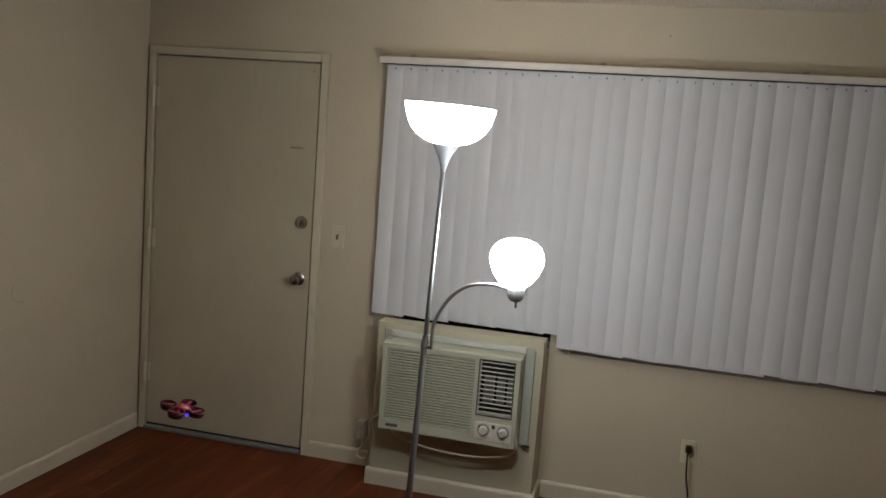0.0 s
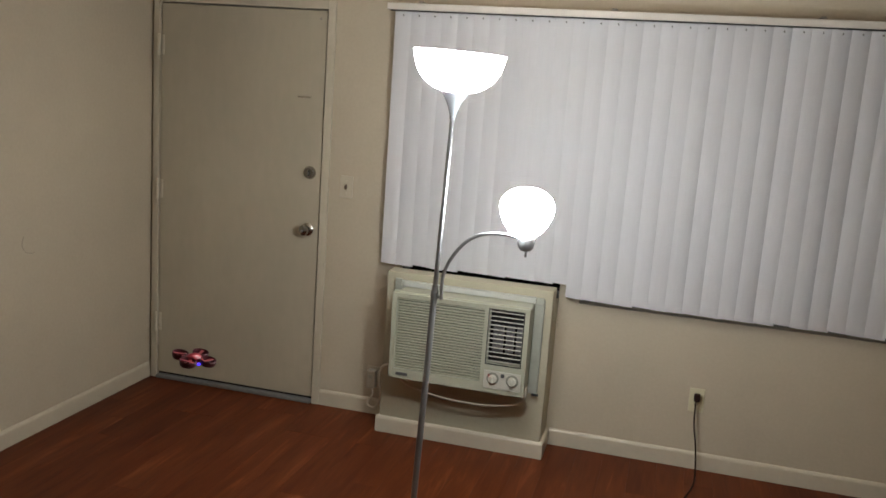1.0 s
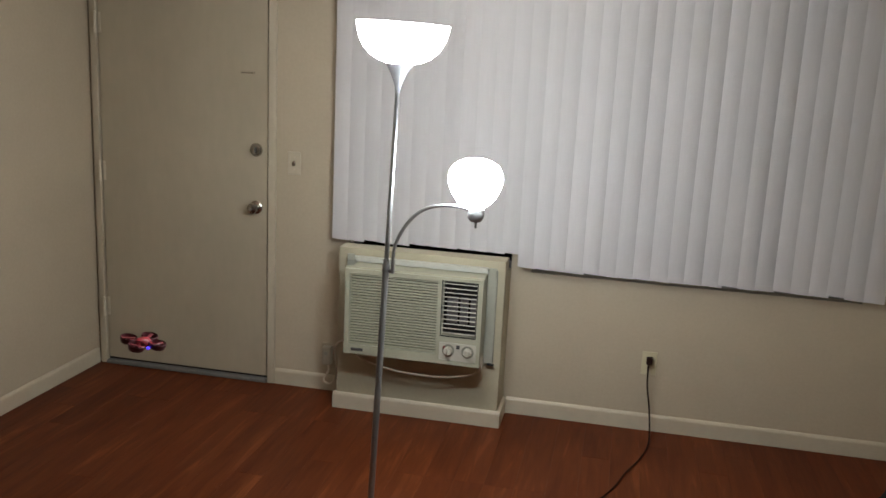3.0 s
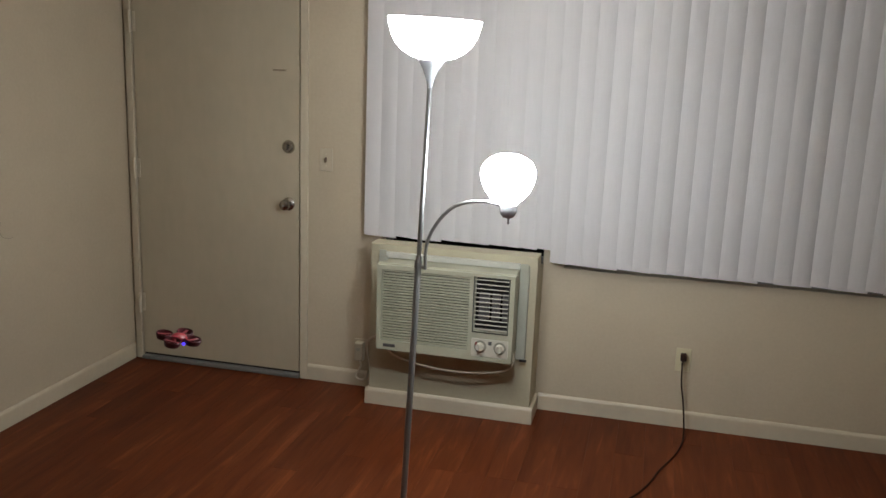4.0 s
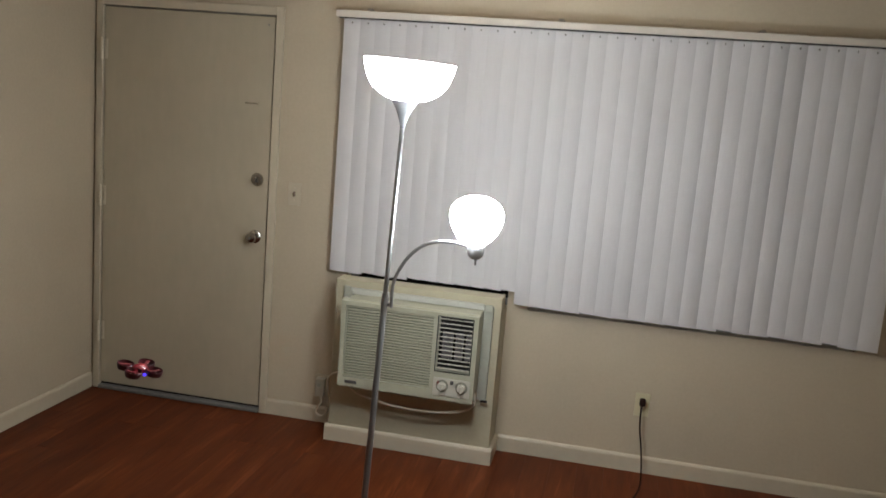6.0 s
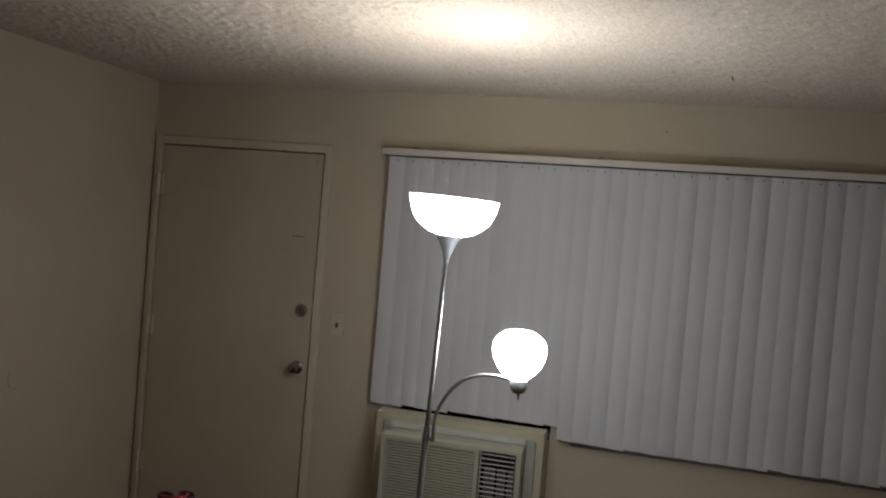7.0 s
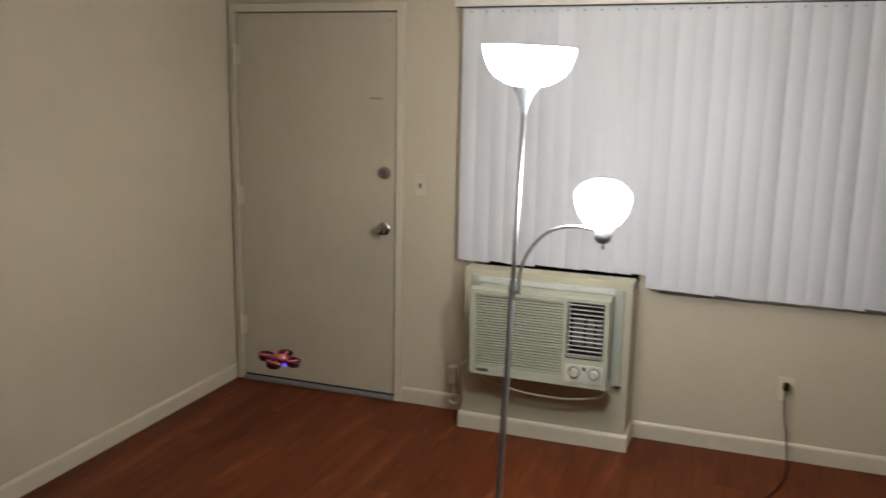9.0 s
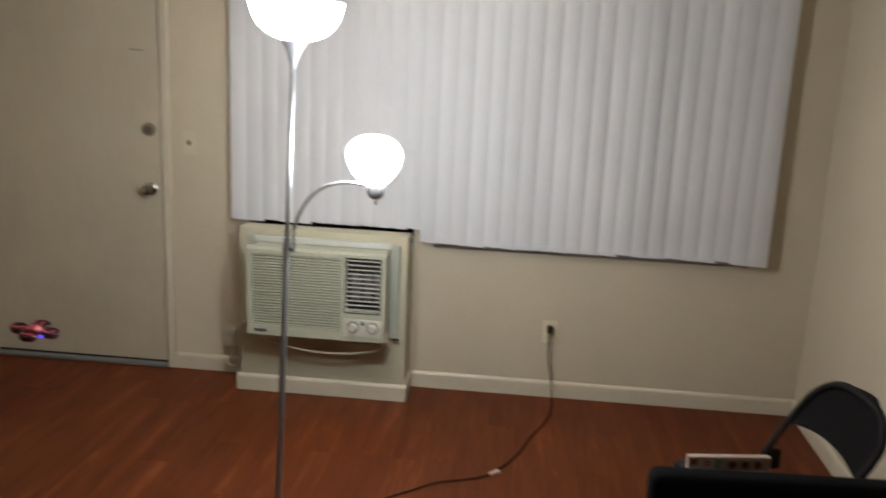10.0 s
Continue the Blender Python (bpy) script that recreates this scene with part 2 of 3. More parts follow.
def tube(points, radius, segments=10, steps=8, bm=None, curved=True):
    bm = bm or bmesh.new()
    line = smooth_line(points, steps) if curved else [Vector(q) for q in points]
    rings, side = [], None
    for i, c in enumerate(line):
        d = (line[min(i + 1, len(line) - 1)] - line[max(i - 1, 0)]).normalized()
        if side is None:
            side = d.orthogonal().normalized()
        side = (side - d * side.dot(d)).normalized()
        up = d.cross(side)
        r = radius(i / (len(line) - 1)) if callable(radius) else radius
        rings.append([bm.verts.new(c + r * (math.cos(a) * side + math.sin(a) * up))
                      for a in (2 * math.pi * k / segments for k in range(segments))])
    for a, b in zip(rings, rings[1:]):
        for k in range(segments):
            j = (k + 1) % segments
            bm.faces.new((a[k], a[j], b[j], b[k]))
    bm.faces.new(rings[0])
    bm.faces.new(rings[-1])
    return bm


def along_y(m=(0, 0, 0)):
    """Turns a body made about z so that it stands out from the north wall towards the room."""
    return Matrix.Translation(m) @ Matrix.Rotation(radians(90), 4, "X")


# ---- the room ----
DOOR_L, DOOR_R, DOOR_T = 0.054, 0.987, 2.036
wall_bm = bmesh.new()
add_box(wall_bm, -0.12, DOOR_L - 0.012, 0.0, 0.12, -0.05, ROOM_Z + 0.05)
add_box(wall_bm, DOOR_L - 0.012, DOOR_R + 0.012, 0.0, 0.12, DOOR_T + 0.012, ROOM_Z + 0.05)
WIN_L, WIN_R, WIN_B, WIN_T = 1.430, 3.840, 0.728, 2.000
# Unseen filler that keeps a dark notch from opening beside the box.
add_box(wall_bm, 2.246, 2.345, 0.0, 0.05, WIN_B, 0.822)
add_box(wall_bm, DOOR_R + 0.012, WIN_L, 0.0, 0.12, -0.05, ROOM_Z + 0.05)
add_box(wall_bm, WIN_L, WIN_R, 0.0, 0.12, -0.05, WIN_B)
add_box(wall_bm, WIN_L, WIN_R, 0.0, 0.12, WIN_T, ROOM_Z + 0.05)
add_box(wall_bm, WIN_R, ROOM_X + 0.12, 0.0, 0.12, -0.05, ROOM_Z + 0.05)
wall_north = tagged(part("wall_north", wall_bm, WALL), "cream painted wall with door and blind", "wall", kind="structure")
wall_west = tagged(part("wall_west", box(-0.12, 0.0, ROOM_Y, 0.0, -0.05, ROOM_Z + 0.05), WALL), "bare cream painted side wall", "wall", kind="structure")
wall_east = tagged(part("wall_east", box(ROOM_X, ROOM_X + 0.12, ROOM_Y, 0.0, -0.05, ROOM_Z + 0.05), WALL), "bare cream painted side wall", "wall", kind="structure")
wall_south = tagged(part("wall_south", box(-0.12, ROOM_X + 0.12, ROOM_Y - 0.12, ROOM_Y, -0.05, ROOM_Z + 0.05), WALL), "bare cream painted rear wall", "wall", kind="structure")


def popcorn_ceiling():
    """A sprayed ceiling: a fine sheet of small lumps, with a slab above it."""
    step, reach = 0.0115, 2.3
    nx, ny = int(ROOM_X / step), int(reach / step)
    rng = np.random.default_rng(5)
    i, j = np.meshgrid(np.arange(nx + 1), np.arange(ny + 1))
    inner = (i > 0) & (i < nx) & (j > 0) & (j < ny)
    x = ROOM_X * i / nx + inner * (rng.random(i.shape) - 0.5) * step * 0.6
    y = -reach * j / ny + inner * (rng.random(i.shape) - 0.5) * step * 0.6
    z = ROOM_Z - inner * rng.random(i.shape) ** 3 * 0.0095
    verts = np.stack([x, y, z], -1).reshape(-1, 3).tolist()
    corner = (j * (nx + 1) + i)[:-1, :-1].ravel()
    faces = np.stack([corner, corner + 1, corner + nx + 2, corner + nx + 1], -1).tolist()
    n = len(verts)
    verts += [(0, -reach, ROOM_Z), (ROOM_X, -reach, ROOM_Z), (ROOM_X, ROOM_Y, ROOM_Z), (0, ROOM_Y, ROOM_Z)]
    faces.append((n, n + 1, n + 2, n + 3))
    verts += [(x, y, ROOM_Z + 0.1) for x, y in ((0, 0), (ROOM_X, 0), (ROOM_X, ROOM_Y), (0, ROOM_Y))]
    faces.append((n + 7, n + 6, n + 5, n + 4))
    me = bpy.data.meshes.new("ceiling")
    me.from_pydata(verts, [], faces)
    me.materials.append(POPCORN)
    for p in me.polygons:
        p.use_smooth = True
    return tagged(new("ceiling", me), "lumpy sprayed popcorn ceiling", "ceiling", kind="structure")


popcorn_ceiling()
floor = tagged(part("floor", box(-0.1, ROOM_X + 0.1, ROOM_Y - 0.1, 0.1, -0.06, -0.012), SHADOW_GAP), "red-brown wood laminate plank floor", "floor", kind="structure")


def add_board(bm, a, b, into, depth=0.013, height=0.083):
    """A length of baseboard from a to b along a wall, with an eased top; into points to the room."""
    shape = [(0, 0), (depth, 0), (depth, height * 0.80), (depth * 0.92, height * 0.87), (depth * 0.70, height * 0.93), (depth * 0.40, height * 0.98), (0, height)]
    rows = [[bm.verts.new((p[0] + into[0] * d, p[1] + into[1] * d, z)) for d, z in shape] for p in (a, b)]
    for k in range(len(shape)):
        n = (k + 1) % len(shape)
        bm.faces.new((rows[0][k], rows[0][n], rows[1][n], rows[1][k]))
    bm.faces.new(rows[0])
    bm.faces.new(rows[1])
    return bm


def baseboard(a, b, into):
    return tagged(part("baseboard", add_board(bmesh.new(), a, b, into), TRIM), "cream painted baseboard with a rounded top", "baseboard", kind="structure")


BOX_L, BOX_R, BOX_Y, BOX_T = 1.438, 2.246, -0.203, 0.816
baseboard((1.031, 0.0), (BOX_L - 0.016, 0.0), (0, -1))
baseboard((BOX_R + 0.016, 0.0), (ROOM_X - 0.013, 0.0), (0, -1))
baseboard((0.0, ROOM_Y), (0.0, -0.020), (1, 0))
baseboard((ROOM_X, ROOM_Y), (ROOM_X, 0.0), (-1, 0))
baseboard((0.013, ROOM_Y), (ROOM_X - 0.013, ROOM_Y), (0, 1))

# unseen window implied by the blind; its opening darkens the gap below the slats
window = tagged(thing("window_1", "wide aluminium window hidden behind the closed blind", "window", at=(WIN_L, 0.06, WIN_B)), kind="structure")
wo = Matrix.Translation((-WIN_L, -0.06, -WIN_B))
bm = bmesh.new()
for fx0, fx1, fz0, fz1 in ((WIN_L, WIN_R, WIN_B, WIN_B + 0.035), (WIN_L, WIN_R, WIN_T - 0.035, WIN_T), (WIN_L, WIN_L + 0.035, WIN_B + 0.035, WIN_T - 0.035),
                           (WIN_R - 0.035, WIN_R, WIN_B + 0.035, WIN_T - 0.035), ((WIN_L + WIN_R) / 2 - 0.02, (WIN_L + WIN_R) / 2 + 0.02, WIN_B + 0.035, WIN_T - 0.035)):
    add_box(bm, fx0, fx1, 0.055, 0.09, fz0, fz1)
bm.transform(wo)
part("window_frame", bm, THRESHOLD, window)
for px0, px1 in ((WIN_L + 0.035, (WIN_L + WIN_R) / 2 - 0.02), ((WIN_L + WIN_R) / 2 + 0.02, WIN_R - 0.035)):
    bm = box(px0, px1, 0.070, 0.075, WIN_B + 0.035, WIN_T - 0.035)
    bm.transform(wo)
    part("pane", bm, NIGHT_GLASS, window, "dark window pane")

# door casing
trim_bm = box(0.016, DOOR_L - 0.003, -0.018, -0.0005, 0.0, DOOR_T + 0.045, 0.003)
tagged(part("door_trim", trim_bm, TRIM), "narrow cream door casing", "trim", kind="structure")
trim_bm = box(DOOR_R + 0.003, 1.030, -0.018, -0.0005, 0.0, DOOR_T + 0.045, 0.003)
tagged(part("door_trim", trim_bm, TRIM), "narrow cream door casing", "trim", kind="structure")
trim_bm = box(DOOR_L - 0.003, DOOR_R + 0.003, -0.018, -0.0005, DOOR_T + 0.003, DOOR_T + 0.045, 0.003)
tagged(part("door_trim", trim_bm, TRIM), "narrow cream door casing over the door", "trim", kind="structure")
for jx0, jx1, jz0, jz1 in ((DOOR_L - 0.012, DOOR_L - 0.0025, 0.0, DOOR_T + 0.003), (DOOR_R + 0.0025, DOOR_R + 0.012, 0.0, DOOR_T + 0.003),
                           (DOOR_L - 0.012, DOOR_R + 0.012, DOOR_T + 0.003, DOOR_T + 0.012)):
    tagged(part("door_jamb", box(jx0, jx1, 0.001, 0.118, jz0, jz1), TRIM), "cream painted door jamb", "trim", kind="structure")
tagged(part("threshold", box(DOOR_L, DOOR_R, -0.030, 0.118, 0.0, 0.022, 0.006), THRESHOLD), "worn grey aluminium door threshold", "threshold", kind="structure")


def entry_door():
    d = tagged(thing("door_1", "closed flush cream painted entry door", "door", at=(DOOR_L, 0, 0)), kind="structure")
    o = Vector((DOOR_L, 0, 0))

    def put(name, bm, mat, label="", smooth=False, parent=d):
        bm.transform(Matrix.Translation(-o))
        return part(name, bm, mat, parent, label, smooth)

    put("door_leaf", box(DOOR_L + 0.003, DOOR_R - 0.006, -0.004, 0.036, 0.033, DOOR_T - 0.004, 0.002), DOOR)
    # Dark filler paints the shade between the leaf and the threshold.
    put("door_gap_strip", box(DOOR_L + 0.004, DOOR_R - 0.006, -0.002, 0.02, 0.0225, 0.0325, 0.001), SHADOW_GAP, "dark strip standing in for the shaded gap under the door")
    for z in (1.820, 1.063, 0.324):
        bm = lathe([(0.0, -0.056), (0.006, -0.056), (0.0085, -0.050), (0.0085, -0.018), (0.0078, -0.017), (0.0085, -0.016), (0.0085, 0.016), (0.0078, 0.017),
                    (0.0085, 0.018), (0.0085, 0.050), (0.006, 0.056), (0.0, 0.056)], 14, Matrix.Translation((DOOR_L, -0.0265, z)))
        add_box(bm, DOOR_L + 0.003, DOOR_L + 0.020, -0.0075, -0.0042, z - 0.050, z + 0.050, 0.001, 1)
        put("hinge", bm, HINGE, "paint-covered butt hinge")
    # deadbolt
    bolt = put("deadbolt", lathe([(0.0, 0.018), (0.024, 0.018), (0.029, 0.013), (0.034, 0.002), (0.034, 0.0)], 32, along_y((0.921, -0.0045, 1.227))),
               CHROME, "round chrome deadbolt", True)
    put("thumb_turn", box(0.917, 0.925, -0.038, -0.0215, 1.213, 1.241, 0.003), CHROME, parent=bolt)
    # knob
    knob = put("door_handle", lathe([(0.034, 0.0), (0.034, 0.004), (0.027, 0.010), (0.013, 0.013), (0.011, 0.026), (0.018, 0.032), (0.026, 0.040),
                                     (0.0275, 0.050), (0.024, 0.060), (0.015, 0.064), (0.0, 0.065)], 32, along_y((0.922, -0.006, 0.935))),
               CHROME, "round worn chrome door knob", True)
    put("lock_button", lathe([(0.0045, 0.0), (0.0045, 0.005), (0.0, 0.006)], 12, along_y((0.922, -0.0715, 0.935))), DARK_STEEL, parent=knob)
    plate = put("guard_plate", box(0.838, 0.912, -0.010, -0.0042, 1.598, 1.614, 0.002), DOOR, "small painted metal bar")
    put("bar_strip", box(0.842, 0.908, -0.0118, -0.0104, 1.6025, 1.6095), BAR_MARK, parent=plate)
    put("screw", lathe([(0.005, 0.0), (0.004, 0.002), (0.0, 0.0025)], 10, along_y((0.948, -0.0065, 1.992))), DARK_STEEL)
    return d


entry_door()


# ---- boxed-out panel under the blind ----
bm = box(BOX_L, BOX_R, BOX_Y, -0.100, 0.0, BOX_T, 0.004)
# Rear part lowered to form a dark slot under the slats.
add_box(bm, BOX_L, BOX_R, -0.0995, -0.001, 0.0, 0.742)
ac_surround = tagged(part("wall_box", bm, BOX_PAINT), "cream boxed-out wall panel holding the air conditioner", "wall", kind="structure")
bm = add_board(bmesh.new(), (BOX_L - 0.015, BOX_Y), (BOX_R + 0.015, BOX_Y), (0, -1), 0.015, 0.081)
add_board(bm, (BOX_L, BOX_Y), (BOX_L, -0.0005), (-1, 0), 0.015, 0.081)
add_board(bm, (BOX_R, BOX_Y), (BOX_R, -0.0005), (1, 0), 0.015, 0.081)
tagged(part("baseboard", bm, TRIM), "cream baseboard wrapped round the wall box", "baseboard", kind="structure")


# ---- vertical blind ----
def vertical_blind():
    b = thing("vertical_blind", "closed white vinyl vertical blind on a cream rail", "blind", at=(1.37, -0.09, 2.03))
    o = Vector((1.37, -0.09, 2.03))

    def put(name, bm, mat, label="", smooth=False, parent=b):
        bm.transform(Matrix.Translation(-o))
        return part(name, bm, mat, parent, label, smooth)

    def rise(x):
        return 0.0070 * (x - 1.33)

    def sloped(bm):
        for v in bm.verts:
            v.co.z += rise(v.co.x)
        return bm

    put("head_rail", sloped(box(1.320, 3.952, -0.098, -0.034, 2.047, 2.079, 0.004)), RAIL, "cream metal head rail")
    # Black strip standing in for the shadow line under the rail.
    put("rail_shadow_strip", sloped(box(1.334, 3.94, -0.090, -0.042, 2.0435, 2.0468)), SHADOW_GAP)
    for x in (1.480, 2.377, 3.242):
        bm = box(x - 0.018, x + 0.018, -0.065, -0.0005, 2.0795, 2.086, 0.002)
        add_box(bm, x - 0.010, x + 0.012, -0.080, -0.055, 2.0795, 2.092, 0.003)
        put("bracket", sloped(bm), CLIP, "small mounting bracket")
    count, rng = 33, random.Random(4)
    pitch = (3.906 - 1.360) / count
    for i in range(count):
        x = 1.360 + pitch * (i + 0.5)
        low = 0.825 if i < 12 else 0.762
        if i >= count - 2:
            low -= 0.006
        low += rng.uniform(-0.0045, 0.0045)
        tilt = radians(3 + rng.uniform(-1.0, 1.0) + ((7 if i in (18, 21, 22, 25, 26) else rng.choice((-1, 0, 1, 2))) if i > 13 else 0))
        swing = rng.uniform(-0.004, 0.004)
        top, width, sag, across, up = 2.0415 + rise(x), 0.089, 0.0058, 8, 7
        bm = bmesh.new()
        turn = Matrix.Rotation(tilt, 3, "Z")
        grid = []
        for k in range(up + 1):
            h = k / up
            row = []
            for j in range(across + 1):
                u = j / across - 0.5
                v = turn @ Vector((u * width, -sag * (1 - (2 * u) ** 2), 0))
                row.append(bm.verts.new((x + v.x + swing * h * h, -0.068 + v.y + 0.002 * math.sin(3 * h + i), top + (low - top) * h
                                         - (0.006 * u if k == up else 0))))
            grid.append(row)
        for k in range(up):
            for j in range(across):
                bm.faces.new((grid[k][j], grid[k][j + 1], grid[k + 1][j + 1], grid[k + 1][j]))
        bmesh.ops.solidify(bm, geom=bm.faces[:], thickness=0.0009)
        s = put("slat", bm, VINYL, "", True)
        bm = box(x - 0.0025, x + 0.0025, -0.0825, -0.064, top - 0.021, top - 0.014, 0.0008, 1)
        put("hanger", bm, CLIP, "", False, s)
    return b


vertical_blind()


# ---- floor lamp ----
def floor_lamp():
    base = Vector((1.973, -1.42, 0))
    neck = Vector((2.023, -1.418, 1.607))
    lamp = thing("floor_lamp", "lit brushed nickel floor lamp with bowl and reading arm", "lamp", at=base)
    axis = (neck - base).normalized()
    tilt = axis.to_track_quat("Z", "Y").to_matrix().to_4x4()

    def put(name, bm, mat, label="", smooth=True, parent=lamp):
        bm.transform(Matrix.Translation(-base))
        return part(name, bm, mat, parent, label, smooth)

    stand = Matrix.Translation(base)
    put("base_plate", lathe([(0.0, 0.0), (0.122, 0.0), (0.124, 0.006), (0.118, 0.015), (0.09, 0.019), (0.03, 0.023), (0.016, 0.036), (0.0, 0.038)], 48, stand), DARK_STEEL, "round weighted metal foot")
    at = Matrix.Translation(base) @ tilt
    crown = at @ Matrix.Translation((0, 0, 0.024))
    put("lower_pole", lathe([(0.0, 0.03), (0.0108, 0.03), (0.0108, 1.059), (0.0098, 1.064), (0.0, 1.064)], 20, at), DARK_STEEL)
    put("pole_joint", lathe([(0.0116, 0.52), (0.0116, 0.535)], 20, at), DARK_STEEL)
    put("upper_pole", lathe([(0.0078, 1.064), (0.0078, 1.612)], 20, at), STEEL)
    cone = put("cone", lathe([(0.0088, 1.582), (0.010, 1.594), (0.017, 1.616), (0.027, 1.639), (0.038, 1.657), (0.044, 1.666), (0.041, 1.668), (0.0, 1.664)], 32, crown), CONE_STEEL,
               "flared brushed nickel cone")
    put("rotary_switch", lathe([(0.0, 0.0), (0.0045, 0.0), (0.0045, 0.017), (0.0035, 0.020), (0.0, 0.020)], 12,
                               crown @ Matrix.Translation((0.016, -0.016, 1.645)) @ Matrix.Rotation(radians(70), 4, Vector((1, 1, 0)))), STEEL, "small switch knob", True, cone)
    bowl = [(0.044, 1.668), (0.068, 1.674), (0.095, 1.689), (0.118, 1.710), (0.132, 1.735), (0.141, 1.762), (0.1465, 1.789),
            (0.1435, 1.789), (0.138, 1.763), (0.130, 1.737), (0.115, 1.713), (0.093, 1.693), (0.067, 1.678), (0.044, 1.672)]
    put("shade", lathe(bowl, 64, Matrix.Translation((0.004, 0, 0.0)) @ crown), GLASS_UP, "glowing white frosted glass bowl")
    put("bulb", lathe([(0.0, 1.665), (0.010, 1.665), (0.011, 1.672), (0.017, 1.678), (0.018, 1.684), (0.013, 1.689), (0.0, 1.691)], 24, crown), BULB, "lit bulb")
    # reading arm
    clamp_z = 1.034
    hold = base + axis * clamp_z
    bm = lathe([(0.0122, clamp_z - 0.012), (0.0132, clamp_z - 0.008), (0.0132, clamp_z + 0.008), (0.0122, clamp_z + 0.012)], 16, at)
    add_box(bm, hold.x + 0.007, hold.x + 0.028, hold.y - 0.007, hold.y + 0.007, clamp_z - 0.014, clamp_z - 0.002, 0.003)
    put("clamp", bm, DARK_STEEL, "small arm bracket")
    line = [(2.030, 1.019), (2.032, 1.100), (2.059, 1.168), (2.105, 1.224), (2.157, 1.251), (2.217, 1.258), (2.264, 1.253), (2.278, 1.250)]
    put("arm", tube([(x, -1.425, z) for x, z in line], 0.0057, 12), STEEL, "curved gooseneck arm")
    hub = Matrix.Translation((2.288, -1.427, 1.258))
    put("socket", lathe([(0.0, -0.045), (0.005, -0.045), (0.016, -0.042), (0.0245, -0.032), (0.028, -0.016), (0.027, -0.001), (0.0, 0.0)], 28, hub @ Matrix.Translation((0.006, 0, -0.002))), DARK_STEEL, "grey metal lamp socket")
    put("finial", lathe([(0.0, -0.065), (0.0032, -0.064), (0.0042, -0.059), (0.003, -0.053), (0.005, -0.045)], 12, hub @ Matrix.Translation((0.008, 0, -0.001))), DARK_STEEL)
    globe = [(0.022, 0.0005), (0.034, 0.003), (0.053, 0.017), (0.070, 0.040), (0.0815, 0.066), (0.0865, 0.090), (0.084, 0.110), (0.074, 0.129), (0.057, 0.143),
             (0.034, 0.153), (0.0, 0.157)]
    put("reading_shade", lathe(globe, 48, hub), GLASS_LOW, "glowing white opal glass globe")
    return lamp


floor_lamp()
light = bpy.data.lights.new("lamp_light", "POINT")
light.energy, light.color, light.shadow_soft_size = UPPER_BULB, (1.0, 0.94, 0.88), 0.03
new("lamp_light", light).location = (2.034, -1.418, 1.753)


